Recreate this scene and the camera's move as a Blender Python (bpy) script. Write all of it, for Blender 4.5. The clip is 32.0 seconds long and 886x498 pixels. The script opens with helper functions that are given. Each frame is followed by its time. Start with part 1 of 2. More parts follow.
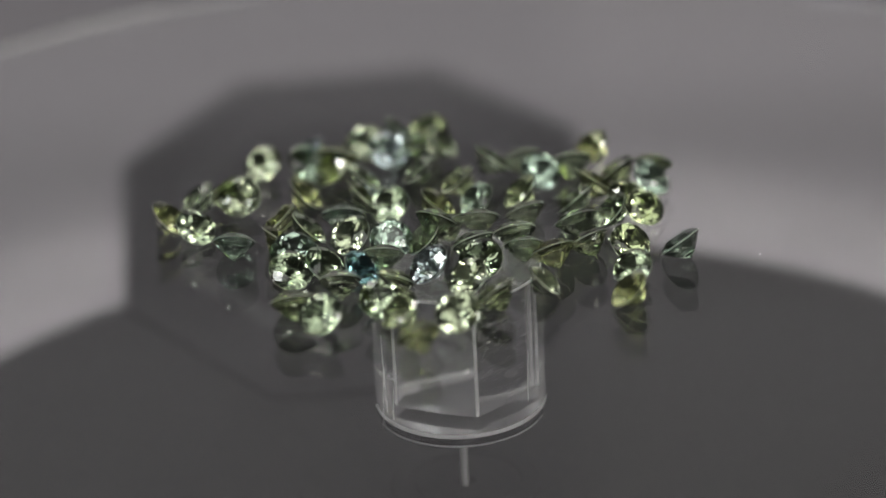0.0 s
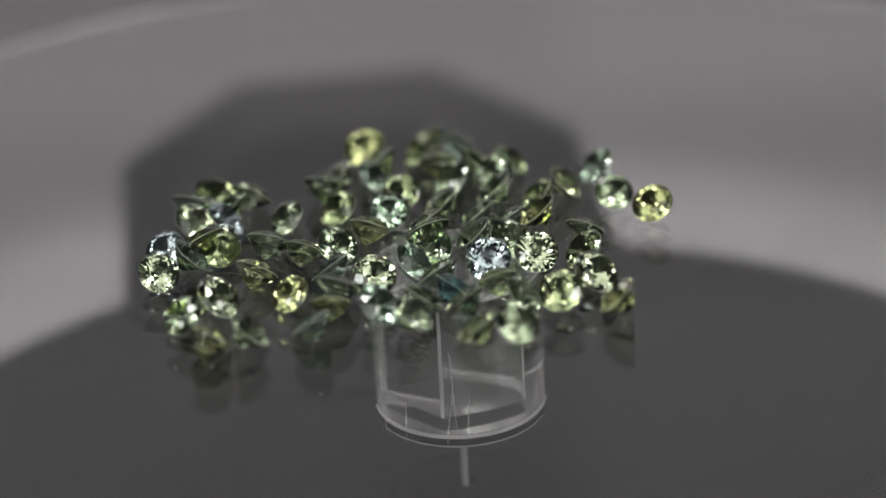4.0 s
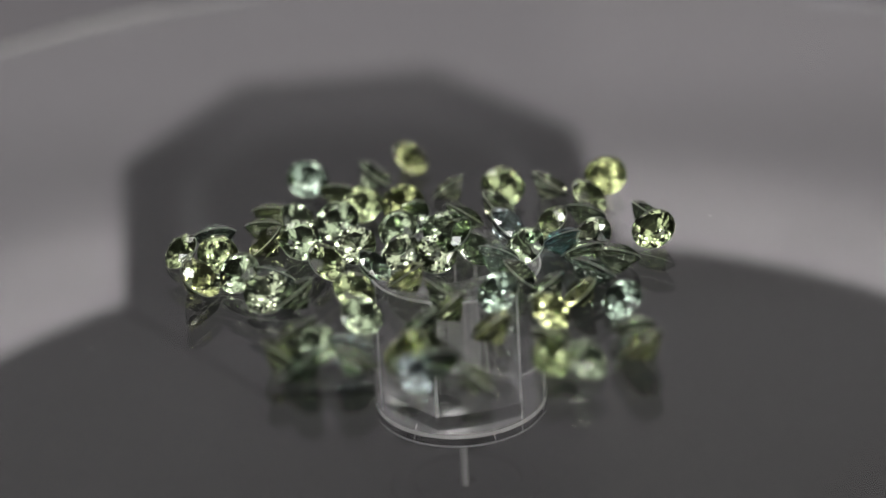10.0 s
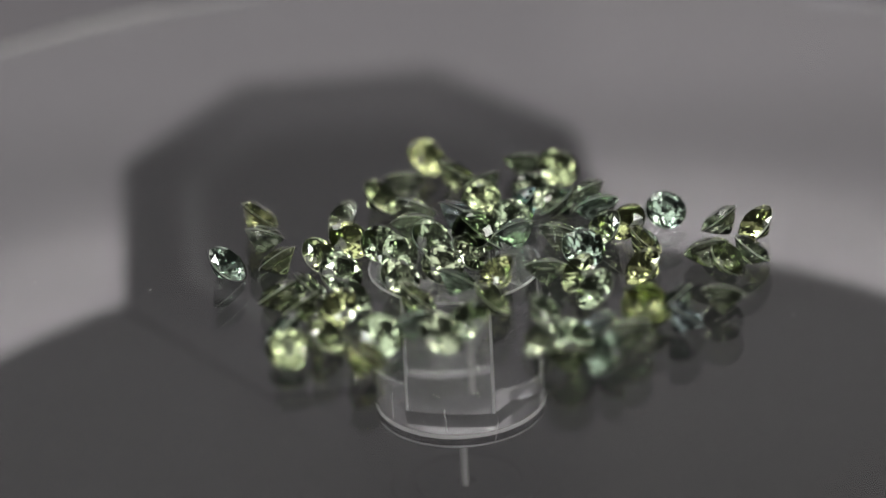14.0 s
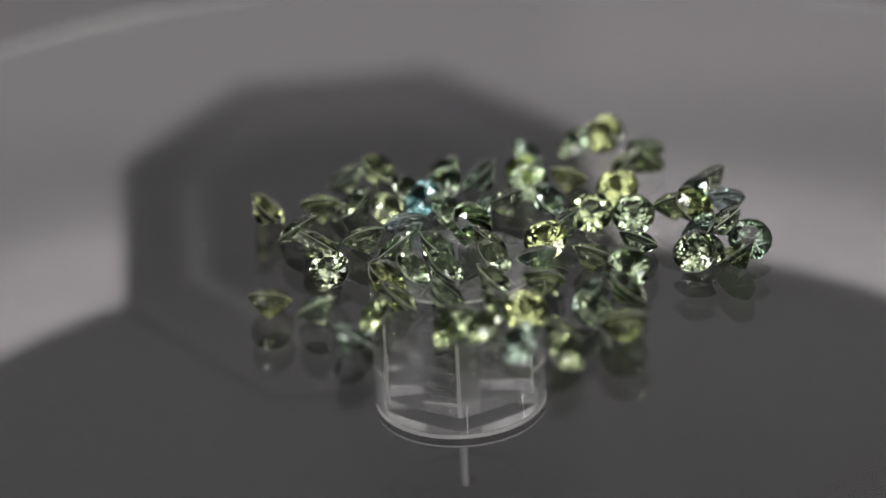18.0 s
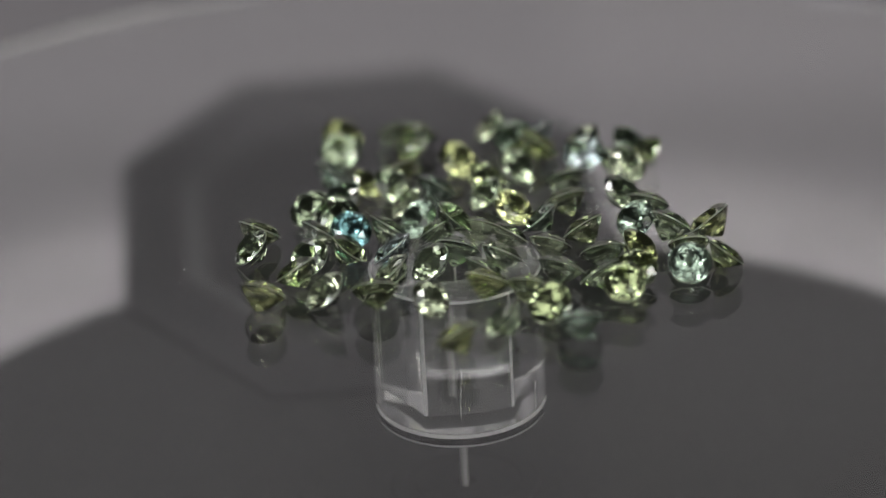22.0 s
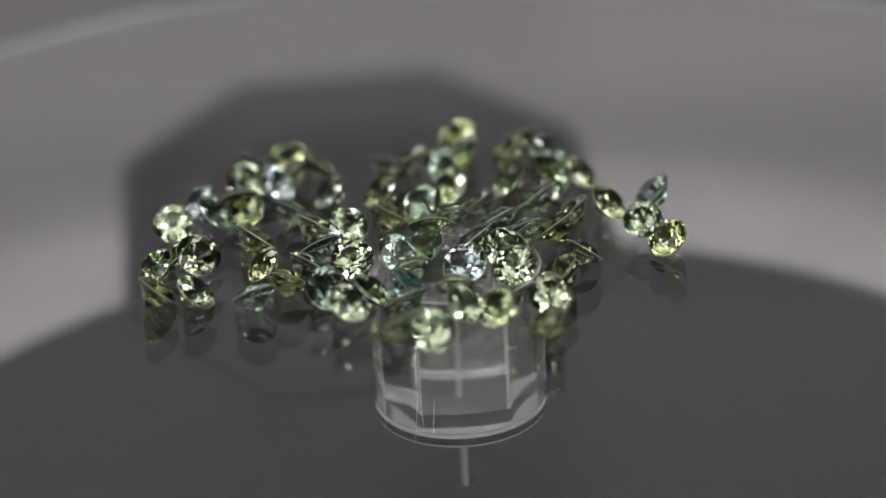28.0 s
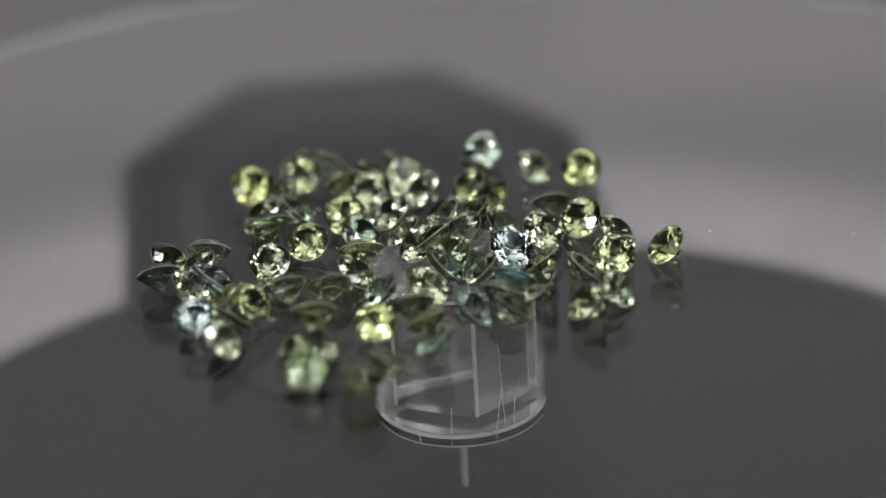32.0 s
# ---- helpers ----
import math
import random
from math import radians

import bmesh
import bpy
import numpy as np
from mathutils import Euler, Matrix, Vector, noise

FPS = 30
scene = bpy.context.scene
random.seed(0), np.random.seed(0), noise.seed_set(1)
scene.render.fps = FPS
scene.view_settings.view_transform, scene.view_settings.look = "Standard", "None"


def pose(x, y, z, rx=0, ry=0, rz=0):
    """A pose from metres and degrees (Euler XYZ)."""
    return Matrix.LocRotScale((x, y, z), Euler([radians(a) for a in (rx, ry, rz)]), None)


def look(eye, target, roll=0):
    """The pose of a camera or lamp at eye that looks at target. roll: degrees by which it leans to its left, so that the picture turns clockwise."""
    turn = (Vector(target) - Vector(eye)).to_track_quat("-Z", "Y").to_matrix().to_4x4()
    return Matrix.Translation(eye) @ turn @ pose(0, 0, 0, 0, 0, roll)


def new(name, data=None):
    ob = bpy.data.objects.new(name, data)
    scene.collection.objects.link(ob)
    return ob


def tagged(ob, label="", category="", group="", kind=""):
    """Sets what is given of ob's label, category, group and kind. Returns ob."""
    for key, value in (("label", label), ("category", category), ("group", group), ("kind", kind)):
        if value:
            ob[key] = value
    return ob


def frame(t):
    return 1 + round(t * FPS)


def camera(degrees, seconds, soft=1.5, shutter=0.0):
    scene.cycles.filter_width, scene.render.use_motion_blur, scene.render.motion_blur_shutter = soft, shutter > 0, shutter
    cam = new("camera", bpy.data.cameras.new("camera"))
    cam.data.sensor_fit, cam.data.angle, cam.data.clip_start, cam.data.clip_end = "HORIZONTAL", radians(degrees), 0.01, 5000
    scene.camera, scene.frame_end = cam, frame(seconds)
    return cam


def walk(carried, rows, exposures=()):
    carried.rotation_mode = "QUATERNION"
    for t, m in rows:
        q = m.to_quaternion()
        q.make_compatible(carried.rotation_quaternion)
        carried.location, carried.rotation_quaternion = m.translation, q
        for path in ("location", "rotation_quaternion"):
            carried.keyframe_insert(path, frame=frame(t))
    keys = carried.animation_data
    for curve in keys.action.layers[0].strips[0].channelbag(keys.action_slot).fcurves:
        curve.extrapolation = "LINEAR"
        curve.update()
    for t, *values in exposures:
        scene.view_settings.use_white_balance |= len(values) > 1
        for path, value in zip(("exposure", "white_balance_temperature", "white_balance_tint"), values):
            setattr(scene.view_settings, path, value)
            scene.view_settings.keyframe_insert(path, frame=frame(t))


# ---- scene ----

MM = 0.001
SPIN = 14.038          # degrees a second, counter-clockwise from above

# camera: a fixed long macro lens above the rim of the glass
cam = camera(17.82, 32.0)
EYE, AIM = (0.0, -0.22701, 0.10603), (-0.00095, -0.00031, 0.00063)
walk(cam, [(0, look(EYE, AIM, -3.0)), (32, look(EYE, AIM, -3.0))])
cam.data.dof.use_dof = True
cam.data.dof.focus_distance = 0.248
cam.data.dof.aperture_fstop = 11.5

# light: a grey room, with bright unseen lamps placed by guess for the glints
world = bpy.data.worlds.new("room")
scene.world = world
world.use_nodes = True
world.node_tree.nodes["Background"].inputs[0].default_value = (0.95, 0.96, 1.0, 1)
world.node_tree.nodes["Background"].inputs[1].default_value = 0.05


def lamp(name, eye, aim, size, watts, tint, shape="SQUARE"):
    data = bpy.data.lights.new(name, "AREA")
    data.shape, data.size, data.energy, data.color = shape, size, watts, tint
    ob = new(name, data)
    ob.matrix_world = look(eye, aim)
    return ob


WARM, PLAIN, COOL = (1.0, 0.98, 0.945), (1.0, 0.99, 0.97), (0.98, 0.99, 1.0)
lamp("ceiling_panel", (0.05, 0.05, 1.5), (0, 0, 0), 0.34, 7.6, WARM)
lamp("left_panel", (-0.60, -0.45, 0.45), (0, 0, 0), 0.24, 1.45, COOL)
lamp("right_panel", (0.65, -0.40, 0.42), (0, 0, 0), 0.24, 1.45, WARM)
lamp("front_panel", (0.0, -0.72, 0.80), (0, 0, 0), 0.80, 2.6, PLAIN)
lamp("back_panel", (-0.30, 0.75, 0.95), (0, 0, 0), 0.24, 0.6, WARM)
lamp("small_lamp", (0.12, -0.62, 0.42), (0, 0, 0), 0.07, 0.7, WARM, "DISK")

# ---- materials ----


def material(name):
    m = bpy.data.materials.new(name)
    m.use_nodes = True
    nodes, links = m.node_tree.nodes, m.node_tree.links
    return m, nodes, links, nodes["Principled BSDF"]


def set_in(node, **values):
    for key, value in values.items():
        node.inputs[key.replace("_", " ")].default_value = value


def matte(name, low, high, rough, grain, bump=0.1, coat=0.0):
    """An opaque surface with variation at a coarse and a fine scale."""
    m, nodes, links, b = material(name)
    coords = nodes.new("ShaderNodeTexCoord")
    coarse, fine = nodes.new("ShaderNodeTexNoise"), nodes.new("ShaderNodeTexNoise")
    coarse.inputs["Scale"].default_value, fine.inputs["Scale"].default_value = grain, grain * 22
    coarse.inputs["Detail"].default_value = 4
    mix, ramp = nodes.new("ShaderNodeMath"), nodes.new("ShaderNodeMix")
    mix.operation = "MULTIPLY_ADD"
    mix.inputs[1].default_value = 0.35
    ramp.data_type = "RGBA"
    ramp.inputs[6].default_value, ramp.inputs[7].default_value = (*low, 1), (*high, 1)
    links.new(coords.outputs["Object"], coarse.inputs["Vector"])
    links.new(coords.outputs["Object"], fine.inputs["Vector"])
    links.new(fine.outputs["Fac"], mix.inputs[0])
    half = nodes.new("ShaderNodeMath")
    half.operation, half.inputs[1].default_value = "MULTIPLY", 0.65
    links.new(coarse.outputs["Fac"], half.inputs[0])
    links.new(half.outputs[0], mix.inputs[2])
    links.new(mix.outputs[0], ramp.inputs[0])
    links.new(ramp.outputs[2], b.inputs["Base Color"])
    relief = nodes.new("ShaderNodeBump")
    relief.inputs["Strength"].default_value, relief.inputs["Distance"].default_value = bump, 0.0002
    links.new(fine.outputs["Fac"], relief.inputs["Height"])
    links.new(relief.outputs[0], b.inputs["Normal"])
    set_in(b, Roughness=rough, Coat_Weight=coat)
    return m


def clear(name, tint, ior, rough=0.0, haze=0.0):
    m, nodes, links, b = material(name)
    set_in(b, Base_Color=(*tint, 1), Roughness=rough, IOR=ior, Transmission_Weight=1.0 - haze)
    return m


TABLE = matte("grey_tabletop", (0.1829, 0.1719, 0.1867), (0.2014, 0.1904, 0.2052), 0.7, 45)
# board tones, stepped by height and side to grade the light the glass reflects
GLOW_HIGH = matte("high_glow_tone", (0.4903, 0.4720, 0.5043), (0.5325, 0.5124, 0.5467), 0.8, 4)
GLOW_HIGH_RIGHT = matte("high_right_glow_tone", (0.5568, 0.5353, 0.5629), (0.5967, 0.5737, 0.6029), 0.8, 4)
GLOW_LOW = matte("low_glow_tone", (0.6525, 0.6288, 0.6588), (0.6859, 0.6605, 0.6938), 0.8, 4)
GLOW_LOW_AND_DUST = matte("low_right_glow_and_dust", (0.8265, 0.7888, 0.8236), (0.8500, 0.8220, 0.8500), 0.8, 4)
GLOW_MID = matte("mid_glow_tone", (0.38, 0.366, 0.39), (0.41, 0.396, 0.42), 0.8, 4)
GLOW_MID_RIGHT = matte("mid_right_glow_tone", (0.40, 0.384, 0.40), (0.43, 0.413, 0.43), 0.8, 4)
SHADE = matte("dark_surround", (0.025, 0.025, 0.0255), (0.035, 0.035, 0.0355), 0.8, 4)
MAT = matte("dark_base", (0.0049, 0.0049, 0.0052), (0.0070, 0.0070, 0.0073), 0.6, 30)
EDGE = matte("mid_grey_ring", (0.062, 0.059, 0.062), (0.085, 0.081, 0.085), 0.7, 200)
TRAY = matte("dark_tray", (0.0024, 0.0024, 0.0025), (0.0036, 0.0036, 0.0038), 0.6, 25)
RIM = matte("dark_tray_rim", (0.0038, 0.0038, 0.0043), (0.0052, 0.0052, 0.0058), 0.6, 25)
LIP = matte("worn_tray_bevel", (0.0039, 0.0039, 0.0046), (0.0053, 0.0053, 0.0062), 0.6, 60)
# near-black face colour that stands in for the darkness inside the hub
DARK_FACE = matte("darkened_hub_face", (0.002, 0.002, 0.0021), (0.006, 0.006, 0.0062), 0.8, 300)
STEEL = matte("brushed_steel", (0.26, 0.255, 0.25), (0.33, 0.325, 0.32), 0.55, 300)
STEEL.node_tree.nodes["Principled BSDF"].inputs["Metallic"].default_value = 0.3
for dull in (MAT, TRAY, RIM):
    dull.node_tree.nodes["Principled BSDF"].inputs["Specular IOR Level"].default_value = 0.12
GLASS = clear("plate_glass", (0.985, 0.99, 0.985), 1.5)
ACRYLIC = clear("acrylic", (0.97, 0.97, 0.97), 1.49, 0.015, 0.03)
nodes, links = ACRYLIC.node_tree.nodes, ACRYLIC.node_tree.links
coords, stretch, streaks, relief = (nodes.new("ShaderNode" + k) for k in ("TexCoord", "Mapping", "TexNoise", "Bump"))
stretch.inputs["Scale"].default_value = (160, 160, 700)
streaks.inputs["Detail"].default_value = 8
streaks.inputs["Distortion"].default_value = 1.5
relief.inputs["Strength"].default_value, relief.inputs["Distance"].default_value = 0.10, 0.00005
links.new(coords.outputs["Object"], stretch.inputs["Vector"])
links.new(stretch.outputs[0], streaks.inputs["Vector"])
links.new(streaks.outputs["Fac"], relief.inputs["Height"])
links.new(relief.outputs[0], nodes["Principled BSDF"].inputs["Normal"])
scuffs = nodes.new("ShaderNodeMapRange")
for key, value in zip(("From Min", "From Max", "To Min", "To Max"), (0.55, 0.80, 0.998, 0.82)):
    scuffs.inputs[key].default_value = value
links.new(streaks.outputs["Fac"], scuffs.inputs["Value"])
links.new(scuffs.outputs[0], nodes["Principled BSDF"].inputs["Transmission Weight"])


FROST = clear("machined_acrylic_edge", (0.95, 0.94, 0.94), 1.49, 0.3, 0.32)
GROUND_EDGE = clear("ground_glass_edge", (0.14, 0.13, 0.135), 1.5, 0.5, 0.4)
SMOKED = clear("smoked_acrylic", (0.35, 0.35, 0.36), 1.49, 0.02)
# haze that stands in for light reflected by two of the well's faces
HAZY = clear("hazed_acrylic", (0.95, 0.945, 0.955), 1.49, 0.1, 0.055)
GLUED = clear("glued_acrylic", (0.95, 0.95, 0.95), 1.49, 0.12, 0.025)
chips, dent = FROST.node_tree.nodes.new("ShaderNodeTexNoise"), FROST.node_tree.nodes.new("ShaderNodeBump")
chips.inputs["Scale"].default_value, chips.inputs["Detail"].default_value = 1400, 4
dent.inputs["Strength"].default_value, dent.inputs["Distance"].default_value = 0.8, 0.00015
FROST.node_tree.links.new(chips.outputs["Fac"], dent.inputs["Height"])
FROST.node_tree.links.new(dent.outputs[0], FROST.node_tree.nodes["Principled BSDF"].inputs["Normal"])
BRUTED = matte("ground_girdle", (0.62, 0.66, 0.56), (0.72, 0.75, 0.66), 0.35, 900)
BRUTED.node_tree.nodes["Principled BSDF"].inputs["Transmission Weight"].default_value = 0.88


def gemstone(name, tint):
    """Sapphire, whose depth of colour differs a little from stone to stone."""
    m, nodes, links, b = material(name)
    info, hue = nodes.new("ShaderNodeObjectInfo"), nodes.new("ShaderNodeHueSaturation")
    span = nodes.new("ShaderNodeMapRange")
    span.inputs["To Min"].default_value, span.inputs["To Max"].default_value = 0.85, 1.1
    hue.inputs["Color"].default_value = (*tint, 1)
    links.new(info.outputs["Random"], span.inputs["Value"])
    links.new(span.outputs[0], hue.inputs["Value"])
    links.new(hue.outputs[0], b.inputs["Base Color"])
    set_in(b, Roughness=0.0, IOR=1.77, Transmission_Weight=1.0)
    return m


GREEN = (gemstone("green_sapphire", (0.525, 0.645, 0.42)), "round-cut green sapphire, glinting, lying on clear glass")
YELLOW = (gemstone("yellow_green_sapphire", (0.67, 0.74, 0.33)), "round-cut yellow-green sapphire, glinting, lying on clear glass")
OLIVE = (gemstone("olive_green_sapphire", (0.60, 0.71, 0.37)), "round-cut olive green sapphire, glinting, lying on clear glass")
PALE = (gemstone("pale_green_sapphire", (0.615, 0.705, 0.468)), "round-cut pale green sapphire, clear and bright, lying on glass")
TEAL = (gemstone("teal_sapphire", (0.21, 0.43, 0.44)), "round-cut teal-blue sapphire, glinting, lying on clear glass")
AQUA = (gemstone("aqua_sapphire", (0.49, 0.645, 0.51)), "round-cut pale aqua-green sapphire, glinting, lying on clear glass")
DARK = (gemstone("dark_green_sapphire", (0.357, 0.479, 0.348)), "round-cut dark green sapphire, glinting, lying on clear glass")
ICY = (gemstone("icy_sapphire", (0.65, 0.78, 0.79)), "round-cut icy blue-white sapphire, glinting, lying on clear glass")

# ---- meshes ----


def mesh_of(name, bm, smooth=False):
    data = bpy.data.meshes.new(name)
    bmesh.ops.recalc_face_normals(bm, faces=bm.faces)
    bm.to_mesh(data)
    bm.free()
    if smooth:
        for poly in data.polygons:
            poly.use_smooth = True
    return data


def part(name, bm, mat, parent=None, label="", smooth=False):
    ob = new(name, mesh_of(name, bm, smooth))
    ob.data.materials.append(mat)
    ob.parent = parent
    return tagged(ob, label)


def lathe(profile, count=96):
    """A body of revolution round z from (radius, height) pairs, closed where the radius is 0."""
    bm = bmesh.new()
    rings = []
    for r, z in profile:
        if r == 0:
            rings.append([bm.verts.new((0, 0, z))])
        else:
            rings.append([bm.verts.new((r * math.cos(a), r * math.sin(a), z)) for a in np.linspace(0, 2 * math.pi, count, endpoint=False)])
    for a, b in zip(rings, rings[1:]):
        for i in range(count):
            j = (i + 1) % count
            if len(a) == 1:
                bm.faces.new((a[0], b[i], b[j]))
            elif len(b) == 1:
                bm.faces.new((a[i], b[0], a[j]))
            else:
                bm.faces.new((a[i], b[i], b[j], a[j]))
    return bm


def sharpen(ob, degrees=30):
    """Smooth faces, with the edges over that angle left sharp."""
    bm = bmesh.new()
    bm.from_mesh(ob.data)
    for e in bm.edges:
        e.smooth = len(e.link_faces) == 2 and e.calc_face_angle(0) < radians(degrees)
    for fa in bm.faces:
        fa.smooth = True
    bm.to_mesh(ob.data)
    bm.free()


# ---- the setting ----
PLATE, DROP = 3.0 * MM, 25.4 * MM
HUB_LOW, FOOT_LOW = -16.0 * MM, -17.4 * MM
TOP = -DROP - 0.6 * MM     # the tabletop

bm = bmesh.new()
bmesh.ops.create_grid(bm, x_segments=4, y_segments=4, size=1.6)
table = part("ground", bm, TABLE)
table.location.z = TOP
tagged(table, "plain light grey matte tabletop", "tabletop", kind="structure")


def slab(x0, y0, z0, x1, y1, z1):
    bm = bmesh.new()
    bmesh.ops.create_cube(bm, size=1)
    bmesh.ops.transform(bm, matrix=Matrix.LocRotScale(((x0 + x1) / 2, (y0 + y1) / 2, (z0 + z1) / 2), None, (x1 - x0, y1 - y0, z1 - z0)), verts=bm.verts)
    return bm


# unseen walls and ceiling, added near-black so the stones reflect darkness
for name, box in (("wall_north", (-1.5, 0.9, TOP, 1.5, 1.0, 1.7)), ("wall_south", (-1.5, -1.5, TOP, 1.5, -1.4, 1.7)),
                  ("wall_west", (-1.6, -1.5, TOP, -1.5, 1.0, 1.7)), ("wall_east", (1.5, -1.5, TOP, 1.6, 1.0, 1.7)),
                  ("ceiling", (-1.6, -1.5, 1.7, 1.6, 1.0, 1.8))):
    tagged(part(name, slab(*box), SHADE), "unseen dark room surface added to keep reflections dark", "ceiling" if name == "ceiling" else "wall", kind="structure")

# unseen boards added behind the table, toned to shape the glow on the glass
for name, box, paint in (("glow_board_1", (-0.34, 0.88, 0.43, 0.05, 0.89, 0.66), GLOW_HIGH), ("glow_board_2", (0.05, 0.88, 0.43, 0.36, 0.89, 0.66), GLOW_HIGH_RIGHT),
                         ("glow_board_3", (-0.34, 0.88, TOP, 0.05, 0.89, 0.345), GLOW_LOW), ("glow_board_4", (0.05, 0.88, TOP, 0.36, 0.89, 0.345), GLOW_LOW_AND_DUST),
                         ("glow_board_5", (-0.34, 0.88, 0.345, 0.05, 0.89, 0.43), GLOW_MID), ("glow_board_6", (0.05, 0.88, 0.345, 0.36, 0.89, 0.43), GLOW_MID_RIGHT)):
    tagged(part(name, slab(*box), paint), "unseen grey board added for its glow on the glass", "backdrop", kind="structure")

# ---- the dark round base under the glass ----
base = tagged(new("turntable_base"), "black round turntable base lying on a grey tabletop", "turntable base")
base.location = (0.7 * MM, -8.6 * MM, TOP)
disc = part("disc", lathe([(0, 0), (61.0 * MM, 0), (61.0 * MM, 0.6 * MM), (0, 0.6 * MM)], 160), MAT, base)
sharpen(disc)
# mid-grey ring added so the dark base fades softly into the table
bevel = part("bevel", lathe([(61.02 * MM, 0.02 * MM), (63.2 * MM, 0.02 * MM), (63.2 * MM, 0.1 * MM), (61.02 * MM, 0.6 * MM), (61.02 * MM, 0.02 * MM)], 160), EDGE, base, "grey bevelled ring that softens the dark edge")
sharpen(bevel)
collar = part("collar", lathe([(0.9 * MM, 0.6 * MM), (6.9 * MM, 0.6 * MM), (6.9 * MM, 0.9 * MM), (6.6 * MM, 1.15 * MM), (5.3 * MM, 1.15 * MM), (5.1 * MM, 1.0 * MM), (5.1 * MM, 0.9 * MM),
                               (0.9 * MM, 0.9 * MM), (0.9 * MM, 0.6 * MM)]), MAT, base, "low black motor collar")
sharpen(collar)
collar.location = (-0.7 * MM, 8.6 * MM, 0)
cap = part("cap", lathe([(0.95 * MM, 0.91 * MM), (4.6 * MM, 0.91 * MM), (4.5 * MM, 1.05 * MM), (0.95 * MM, 1.05 * MM), (0.95 * MM, 0.91 * MM)]), MAT, base, "dull black motor cap")
sharpen(cap)
cap.location = (-0.7 * MM, 8.6 * MM, 0)

# ---- the octagonal tray behind ----
tray = tagged(new("octagonal_tray"), "flat black octagonal tray with a broad low rim", "tray")
tray.matrix_world = pose(-10 * MM, 61.3 * MM, -DROP, 0, 0, 5)


def octagon(scale, z):
    w, d, c = 26.5 * MM * scale, 42 * MM * scale, 0.46
    return [(x * w, y * d, z) for x, y in ((-c, -1), (c, -1), (1, -c), (1, c), (c, 1), (-c, 1), (-1, c), (-1, -c))]


def tray_ring(steps, closed=False):
    """Bands between octagons given as (scale, height); closed: a floor in the last one, else back to the first."""
    bm = bmesh.new()
    rings = [[bm.verts.new(v) for v in octagon(k, z)] for k, z in steps]
    for a, b in zip(rings, rings[1:] if closed else rings[1:] + rings[:1]):
        for i in range(8):
            bm.faces.new((a[i], a[(i + 1) % 8], b[(i + 1) % 8], b[i]))
    if closed:
        bm.faces.new(rings[0])
        bm.faces.new(rings[-1])
    return bm


part("floor_panel", tray_ring([(0.66, 0.02 * MM), (0.66, 0.2 * MM), (0.655, 0.25 * MM)], True), TRAY, tray)
part("lip", tray_ring([(0.664, 0.02 * MM), (0.745, 0.02 * MM), (0.745, 0.58 * MM), (0.664, 0.26 * MM)]), LIP, tray, "worn dark grey inner bevel")
part("rim", tray_ring([(0.75, 0), (0.99, 0), (1.0, 0.1 * MM), (1.0, 0.5 * MM), (0.985, 0.6 * MM), (0.75, 0.6 * MM)]), RIM, tray, "flat dark rim")

# ---- the turning stage: glass plate, acrylic hub, steel shaft ----
stage = tagged(new("rotating_stage"), "clear round glass plate turning on a clear acrylic hub", "turntable")
plate = part("plate", lathe([(0, 0), (75.2 * MM, 0), (75.6 * MM, -0.4 * MM), (75.6 * MM, 0.4 * MM - PLATE), (75.2 * MM, -PLATE), (0, -PLATE)], 200), GLASS, stage, "clear round glass plate")
sharpen(plate, 20)
plate.data.materials.append(GROUND_EDGE)
for poly in plate.data.polygons:
    if abs(poly.normal.z) < 0.9:
        poly.material_index = 1
plate.visible_shadow = False


def hub_body(r=7.7 * MM, side=6.6 * MM, top=-PLATE - 0.01 * MM, low=HUB_LOW, floor=0.65 * MM, count=192):
    """A cylinder with a square well sunk in it from above, its lower rim chipped."""
    bm = bmesh.new()
    turns = np.linspace(0, 2 * math.pi, count, endpoint=False)

    def circle(rad, z, worn=0.0):
        wave = [random.uniform(-worn, worn) * MM for i in range(count)]
        return [bm.verts.new(((rad + w) * math.cos(a), (rad + w) * math.sin(a), z + w)) for w, a in zip(wave, turns)]

    def square(z):
        ring = []
        for a in turns:
            k = min(side / 2 / max(abs(math.cos(a)), abs(math.sin(a))), side * 0.699)
            ring.append(bm.verts.new((k * math.cos(a), k * math.sin(a), z)))
        return ring

    rings = [square(low + floor), square(top), circle(r - 0.15 * MM, top), circle(r, top - 0.15 * MM),
             circle(r, low + 0.12 * MM, 0.015), circle(r - 0.16 * MM, low, 0.02)]
    kinds = (0, 3, 1, 0, 1)
    for n, (a, b) in enumerate(zip(rings, rings[1:])):
        for i in range(count):
            corner = n == 0 and (i % 48 in (23, 24))
            hazed_side = n == 0 and (i + 24) % 96 < 48
            bm.faces.new((a[i], b[i], b[(i + 1) % count], a[(i + 1) % count])).material_index = 1 if corner else 4 if hazed_side else kinds[n]
    # the well's floor carries that darkness as colour
    bm.faces.new(rings[0]).material_index = 2
    bm.faces.new(rings[-1]).material_index = 3
    bmesh.ops.rotate(bm, cent=(0, 0, 0), matrix=Matrix.Rotation(radians(60.3), 3, "Z"), verts=bm.verts)
    return bm


hub = part("hub", hub_body(), ACRYLIC, stage, "clear scratched acrylic cylinder with a square well")
for extra in (FROST, DARK_FACE, GLUED, HAZY):
    hub.data.materials.append(extra)
sharpen(hub, 20)
hub.visible_shadow = False


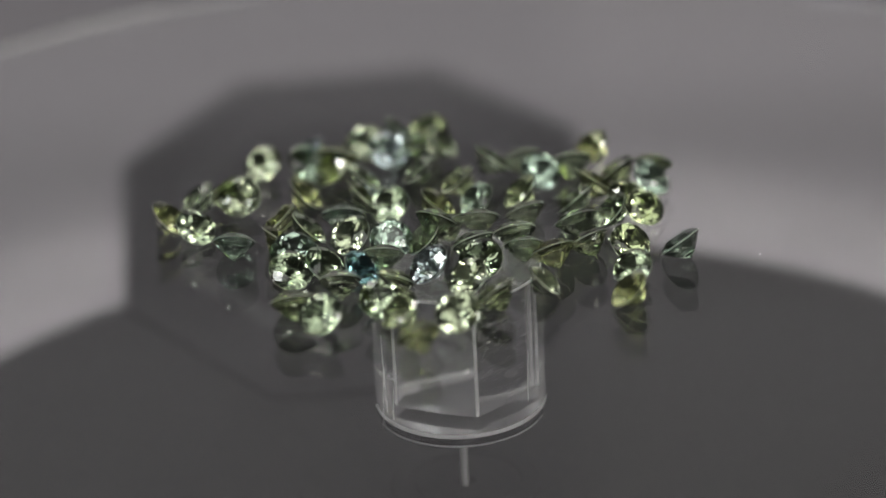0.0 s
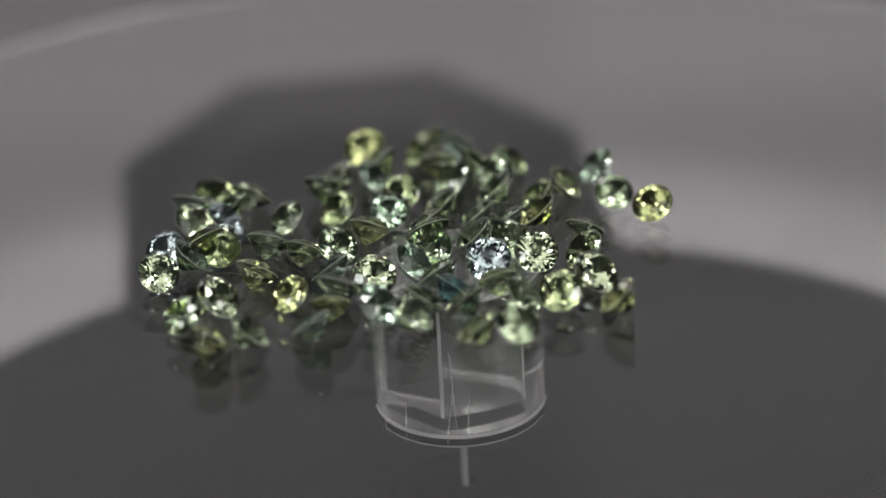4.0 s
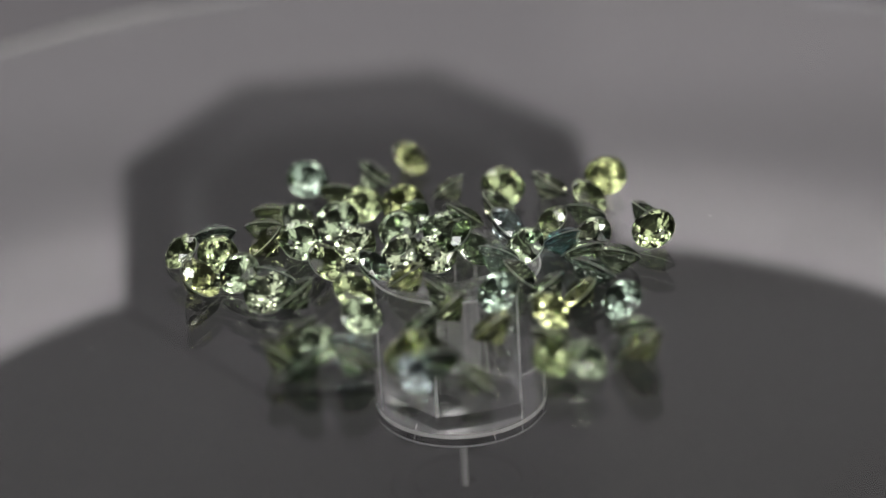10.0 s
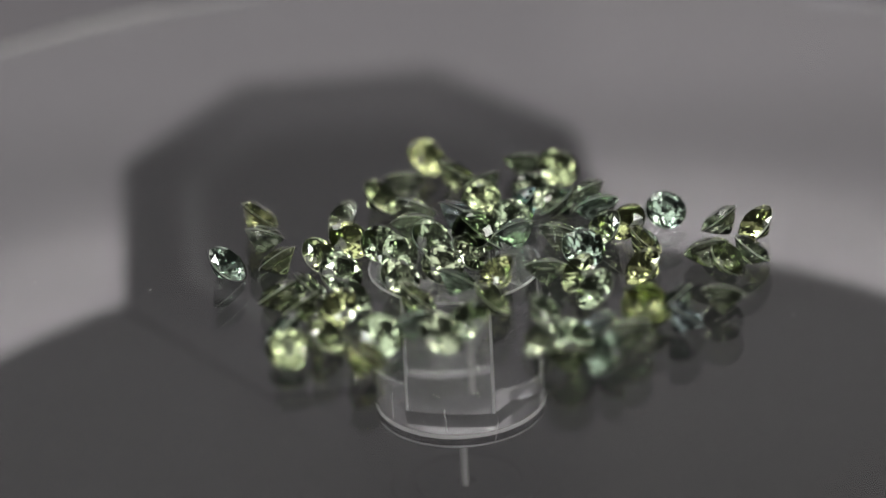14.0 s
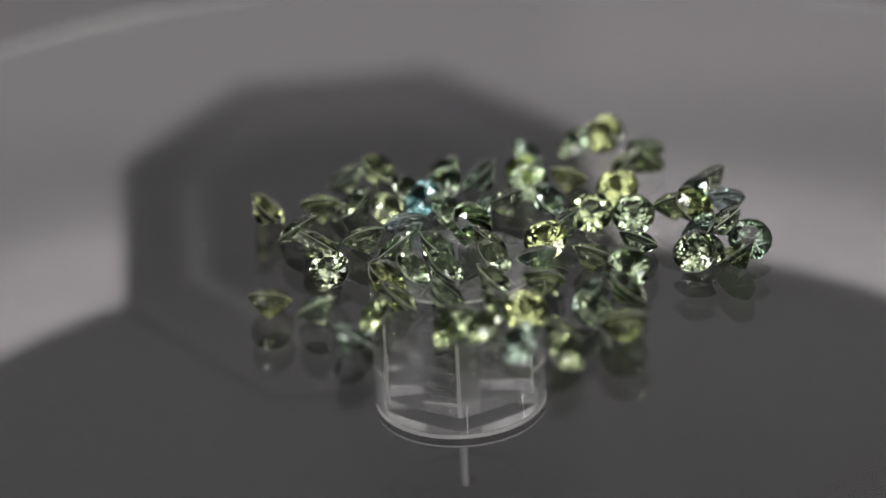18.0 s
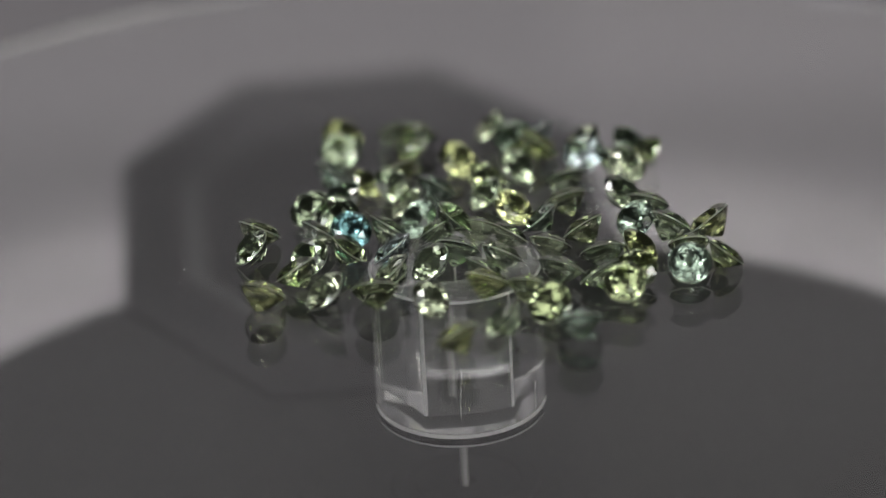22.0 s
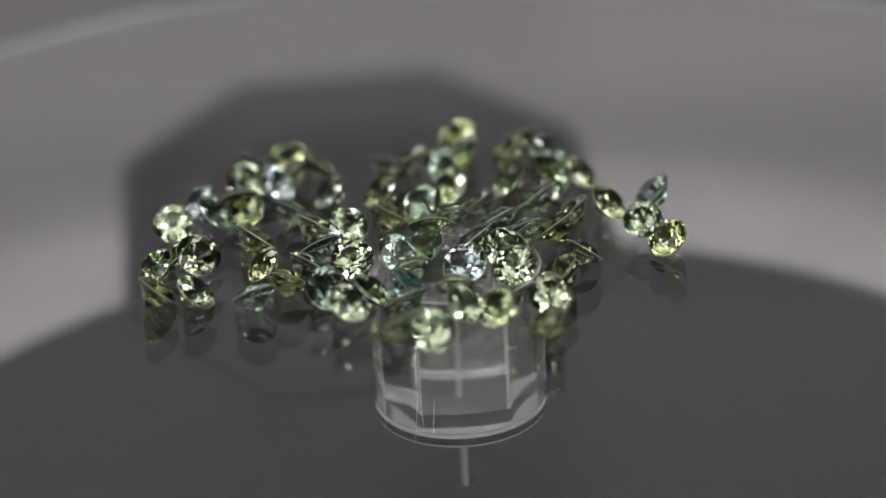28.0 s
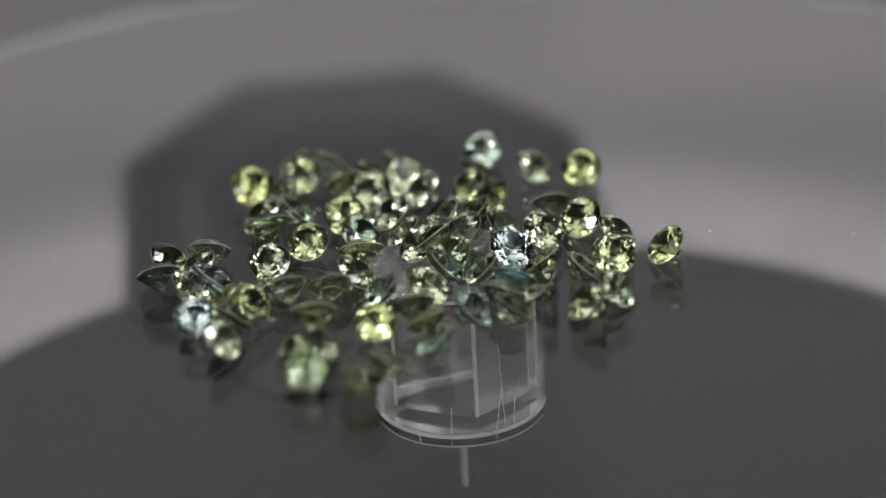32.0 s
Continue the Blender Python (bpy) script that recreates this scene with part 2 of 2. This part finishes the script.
def foot_disc(r=7.7 * MM, top=HUB_LOW - 0.08 * MM, low=FOOT_LOW, count=96):
    """The smoked disc closing the hub from below, its edges chipped and uneven."""
    bm = bmesh.new()
    rings = []
    for inset, z, worn in ((0.22, top, 0.0), (0.0, top - 0.26 * MM, 0.03), (0.0, low + 0.4 * MM, 0.03), (0.10, low + 0.16 * MM, 0.05), (0.4, low, 0.04)):
        wave = [random.uniform(-worn, worn) * MM for i in range(count)]
        rings.append([bm.verts.new(((r - inset * MM + w) * math.cos(a), (r - inset * MM + w) * math.sin(a), z + w)) for w, a in zip(wave, np.linspace(0, 2 * math.pi, count, endpoint=False))])
    for n, (a, b) in enumerate(zip(rings, rings[1:])):
        for i in range(count):
            bm.faces.new((a[i], b[i], b[(i + 1) % count], a[(i + 1) % count])).material_index = 1 if n in (0, 2, 3) else 0
    bm.faces.new(rings[0]).material_index = 2
    bm.faces.new(rings[-1])
    return bm


foot = part("foot", foot_disc(), SMOKED, stage, "smoked acrylic disc with worn edges")
foot.data.materials.append(FROST)
foot.data.materials.append(DARK_FACE)
sharpen(foot, 20)
foot.visible_shadow = False

def scratch(turn, low, high, slant, width):
    """A thin broken ridge up the hub's wall, from height low to high, leaning by slant degrees round it."""
    bm = bmesh.new()
    count = max(4, int((high - low) / 0.3))
    rows = []
    for i in range(count + 1):
        k = i / count
        a = radians(turn + slant * k + random.uniform(-0.5, 0.5))
        half = width * random.uniform(0.25, 1.0) * (1 - 0.6 * abs(2 * k - 1)) / 7.7 / 2
        z = -17.4 + low + (high - low) * k
        rows.append([bm.verts.new((rad * math.cos(a + side) * MM, rad * math.sin(a + side) * MM, z * MM)) for side, rad in ((-half, 7.69), (0, 7.735), (half, 7.69), (0, 7.66))])
    for p, q in zip(rows, rows[1:]):
        for j in range(4):
            bm.faces.new((p[j], q[j], q[(j + 1) % 4], p[(j + 1) % 4]))
    bm.faces.new(rows[0])
    bm.faces.new(rows[-1])
    return bm


for line in ((-157, 0.2, 6.6, 6, 0.16), (173, 0.3, 4.2, 1, 0.14), (-150, 2.0, 9.5, -3, 0.22), (-143, 1.5, 5.0, 2, 0.14), (152, 0.2, 1.6, -2, 0.2),
             (20, 1.6, 4.4, 1, 0.22), (63, 1.8, 4.0, -1, 0.24), (95, 0.4, 2.2, 3, 0.14), (-40, 3.0, 8.0, 2, 0.10)):
    part("scratch", scratch(*line), FROST, stage, "chipped whitish scratch")
# thin rod added to draw the pale upright line inside the hub
well_line = part("well_line", lathe([(0, -PLATE - 0.05 * MM), (0.1 * MM, -PLATE - 0.05 * MM), (0.1 * MM, HUB_LOW + 0.67 * MM), (0, HUB_LOW + 0.67 * MM)], 24), STEEL, stage, "thin pale upright line inside the well")
sharpen(well_line)
shaft = part("shaft", lathe([(0, FOOT_LOW - 0.02 * MM), (0.3 * MM, FOOT_LOW - 0.02 * MM), (0.3 * MM, -DROP), (0, -DROP)], 24), STEEL, stage, "thin steel shaft")
sharpen(shaft)


def dust_bits(count=45):
    """Tiny flakes of lint and grit lying on the glass."""
    bm = bmesh.new()
    for i in range(count):
        r, a, k = random.uniform(9, 44) * MM, random.uniform(0, 2 * math.pi), random.uniform(0.02, 0.055) * MM
        spot = Matrix.LocRotScale((r * math.cos(a), r * math.sin(a), k * 0.4), Matrix.Rotation(random.uniform(0, 6), 3, "Z"), (k * random.uniform(1, 3.5), k, k * 0.5))
        bmesh.ops.create_icosphere(bm, subdivisions=1, radius=1, matrix=spot)
    return bm


dust = part("dust", dust_bits(), GLOW_LOW_AND_DUST, stage, "pale specks of dust and lint")
tagged(dust, "pale specks of dust and lint", kind="stuff")

# ---- the gemstones ----


def brilliant(table=0.57, crown=0.15, pavilion=0.43, girdle=0.018, steps=0, sides=16, twist=0.0):
    """A round brilliant of diameter 1 with its girdle's middle at the origin: the hull of its corners."""
    bm = bmesh.new()
    pts = []
    for i in range(8):
        a = i * math.pi / 4
        pts.append((0.5 * table * math.cos(a), 0.5 * table * math.sin(a), girdle / 2 + crown))
        a += math.pi / 8
        pts.append((0.405 * math.cos(a), 0.405 * math.sin(a), girdle / 2 + crown * 0.56))
        if not steps:
            pts.append((0.115 * math.cos(a - math.pi / 8), 0.115 * math.sin(a - math.pi / 8), -girdle / 2 - pavilion * 0.80))
    for ring in range(steps):
        k = (ring + 1) / (steps + 1)
        for i in range(sides):
            a = (i + twist * (ring % 2)) * 2 * math.pi / sides
            pts.append((0.5 * (1 - k) * math.cos(a), 0.5 * (1 - k) * math.sin(a), -girdle / 2 - pavilion * (1 - (1 - k) ** 1.3)))
    for i in range(16):
        a = i * math.pi / 8
        for z in (girdle / 2, -girdle / 2):
            pts.append((0.5 * math.cos(a), 0.5 * math.sin(a), z))
    pts.append((0, 0, -girdle / 2 - pavilion))
    for x, y, z in pts:
        bm.verts.new((x, y, z))
    made = bmesh.ops.convex_hull(bm, input=bm.verts)
    bmesh.ops.delete(bm, geom=[v for v in bm.verts if not v.link_faces], context="VERTS")
    bmesh.ops.dissolve_limit(bm, angle_limit=radians(0.6), verts=bm.verts, edges=bm.edges)
    bm.normal_update()
    for face in bm.faces:
        face.material_index = 1 if abs(face.normal.z) < 0.05 else 0
    return bm


CUTS = [mesh_of("sapphire", brilliant(*c)) for c in ((0.57, 0.15, 0.43), (0.54, 0.17, 0.46, 0.018, 4, 16, 0.5), (0.52, 0.15, 0.43, 0.02, 3, 16), (0.56, 0.16, 0.47, 0.025, 5, 16, 0.5),
                                                  (0.58, 0.15, 0.45, 0.02, 4, 12), (0.55, 0.16, 0.44, 0.02, 5, 16))]
BY_COLOUR = {}
GEMS = []


def sapphire(x, y, facing, lean, lift, stone, size):
    """One stone. x, y: millimetres from the axis; facing: where its table looks, in degrees; lean: how far from upright;
    lift: millimetres that it lies above the glass, on its neighbours; size: its width in millimetres."""
    mat, label = stone
    cut = random.randrange(len(CUTS))
    key = (mat.name, cut)
    if key not in BY_COLOUR:
        BY_COLOUR[key] = CUTS[cut].copy()
        BY_COLOUR[key].materials.append(mat)
        BY_COLOUR[key].materials.append(BRUTED)
    ob = new("sapphire", BY_COLOUR[key])
    k = size * MM
    ob.scale = (k, k, k)
    turn = pose(0, 0, 0, 0, 0, facing) @ pose(0, 0, 0, 0, lean, 0) @ pose(0, 0, 0, 0, 0, random.uniform(0, 45))
    low = min((turn @ (v.co * k)).z for v in ob.data.vertices)
    GEMS.append((ob, Matrix.Translation((x * MM, y * MM, lift * MM - low)) @ turn))
    return tagged(ob, label, "gemstone", "loose sapphires on the glass plate")


sapphire(-3.3, -18.5, 115, 45, 0.0, YELLOW, 3.95)
sapphire(-0.6, 21.6, -5, 43, 0.3, PALE, 3.89)
sapphire(-19.5, 11.2, -90, 43, 0.2, PALE, 4.11)
sapphire(-23.1, 5.3, -45, 39, 0.0, GREEN, 3.82)
sapphire(15.5, -2.4, -60, 44, 0.0, OLIVE, 3.80)
sapphire(14.2, 4.5, -175, 45, 0.0, GREEN, 3.86)
sapphire(-2.7, 0.5, -175, 41, 0.0, GREEN, 3.85)
sapphire(-1.2, 8.1, 5, 39, 0.0, YELLOW, 3.90)
sapphire(1.0, -8.0, -140, 42, 0.0, PALE, 3.96)
sapphire(-15.5, 2.4, 30, 41, 0.0, YELLOW, 3.75)
sapphire(-11.5, -13.8, -115, 42, 0.0, GREEN, 3.89)
sapphire(-4.8, -13.9, -165, 39, 0.0, OLIVE, 3.99)
sapphire(-1.9, 24.9, -110, 39, 0.0, OLIVE, 4.10)
sapphire(-10.6, 19.6, 75, 42, 0.0, YELLOW, 4.18)
sapphire(-20.8, 13.1, 135, 41, 0.0, OLIVE, 3.70)
sapphire(13.3, 18.5, -160, 42, 0.0, YELLOW, 4.14)
sapphire(-0.6, 3.2, 130, 43, 0.0, PALE, 3.80)
sapphire(-3.0, 16.1, 160, 42, 0.0, GREEN, 3.70)
sapphire(-7.9, 14.5, 15, 43, 0.0, GREEN, 3.93)
sapphire(-15.7, 6.6, 170, 42, 0.0, YELLOW, 3.62)
sapphire(-25.6, 7.6, -5, 44, 0.0, YELLOW, 4.09)
sapphire(15.3, -7.6, -130, 39, 0.0, GREEN, 3.66)
sapphire(-2.3, -5.1, -150, 41, 0.0, ICY, 4.08)
sapphire(-6.2, -2.3, 85, 41, 0.0, GREEN, 3.84)
sapphire(7.7, -9.0, 5, 44, 0.0, PALE, 3.60)
sapphire(15.5, 13.9, 145, 42, 0.0, OLIVE, 3.72)
sapphire(-7.8, 10.7, 10, 44, 0.0, OLIVE, 3.92)
sapphire(0.1, -14.5, -110, 39, 0.0, PALE, 4.05)
sapphire(2.3, -4.6, -105, 42, 0.0, GREEN, 4.01)
sapphire(-6.4, -11.2, -75, 44, 0.0, GREEN, 3.73)
sapphire(-8.0, -5.2, -25, 42, 0.0, TEAL, 3.77)
sapphire(-9.9, 6.4, 90, 42, 0.0, AQUA, 3.90)
sapphire(-13.3, 21.9, -170, 39, 0.0, ICY, 3.63)
sapphire(3.2, -11.4, 145, 43, 0.0, OLIVE, 4.08)
sapphire(-14.2, -5.1, -70, 38, 0.0, GREEN, 3.93)
sapphire(-19.5, 1.7, 85, 42, 0.0, AQUA, 3.76)
sapphire(18.5, 11.1, -40, 42, 0.0, AQUA, 3.87)
sapphire(11.1, 2.8, 112, 42, 0.0, GREEN, 4.08)
sapphire(-17.6, 19.3, -120, 44, 0.0, PALE, 3.73)
sapphire(-13.4, 18.8, -49, 44, 0.0, DARK, 3.94)
sapphire(14.6, -12.0, -175, 40, 0.0, YELLOW, 3.86)
sapphire(6.2, -1.8, 90, 41, 0.0, GREEN, 3.66)
sapphire(19.0, 15.0, 75, 42, 0.0, OLIVE, 3.61)
sapphire(6.6, 5.6, 115, 41, 0.0, PALE, 3.81)
sapphire(-5.7, 8.5, -110, 41, 0.0, GREEN, 3.76)
sapphire(6.3, 9.8, -175, 43, 0.0, OLIVE, 3.91)
sapphire(11.8, -1.4, 125, 43, 0.0, OLIVE, 3.80)
sapphire(-13.8, -11.1, 100, 38, 0.0, OLIVE, 4.05)
sapphire(-9.2, 2.2, -130, 42, 0.0, PALE, 3.93)
sapphire(8.4, 14.2, -80, 44, 0.0, AQUA, 3.80)
sapphire(13.4, 10.1, 30, 41, 0.3, YELLOW, 3.87)
sapphire(11.3, 15.8, 95, 43, 0.0, GREEN, 3.99)
sapphire(-4.6, 25.7, 15, 45, 0.0, DARK, 3.89)
sapphire(0.6, 12.9, 165, 38, 0.0, OLIVE, 3.82)
sapphire(-14.1, -1.6, -90, 43, 0.0, AQUA, 4.18)
sapphire(19.8, -3.0, 145, 41, 0.0, AQUA, 3.94)
sapphire(-5.5, 0.5, -82, 45, 0.0, AQUA, 3.91)
sapphire(15.9, 7.2, -55, 40, 0.0, OLIVE, 3.75)
sapphire(2.4, 4.5, 90, 41, 0.0, PALE, 3.77)
sapphire(11.3, 7.5, 153, 43, 0.0, GREEN, 4.07)
sapphire(4.1, 16.7, 19, 39, 0.4, GREEN, 4.11)
sapphire(-23.4, 12.2, 177, 39, 0.0, GREEN, 3.80)
sapphire(-11.2, -4.2, -30, 39, 0.0, GREEN, 3.99)
sapphire(-7.9, 22.6, -100, 39, 0.2, PALE, 3.96)
sapphire(-13.3, 11.8, 0, 44, 0.0, YELLOW, 3.98)
sapphire(8.6, -3.4, 115, 40, 0.0, YELLOW, 4.04)
sapphire(-5.7, 20.8, -70, 41, 0.0, ICY, 4.05)
sapphire(5.5, 1.0, 100, 40, 0.0, GREEN, 3.81)
sapphire(6.6, 17.4, 115, 40, 0.0, PALE, 4.06)
sapphire(-12.8, 3.5, 10, 44, 0.2, GREEN, 3.90)
sapphire(-9.9, -7.3, 90, 42, 0.0, PALE, 3.76)
sapphire(-11.2, 17.3, -145, 40, 0.0, OLIVE, 3.70)
sapphire(17.3, 4.6, -57, 40, 0.0, OLIVE, 3.83)
sapphire(-3.3, 22.4, 114, 38, 0.0, GREEN, 3.73)
sapphire(-1.4, 1.5, 60, 42, 1.3, GREEN, 3.87)
sapphire(1.7, -0.9, 118, 41, 0.0, GREEN, 3.90)
sapphire(2.2, 8.2, -150, 42, 0.3, DARK, 3.70)
sapphire(-5.1, -7.6, 60, 40, 0.0, OLIVE, 3.65)


def motions():
    steps = [i * 0.5 for i in range(65)]
    walk(stage, [(t, pose(0, 0, 0, 0, 0, SPIN * t)) for t in steps])
    for ob, m in GEMS:
        walk(ob, [(t, pose(0, 0, 0, 0, 0, SPIN * t) @ m) for t in steps])


motions()
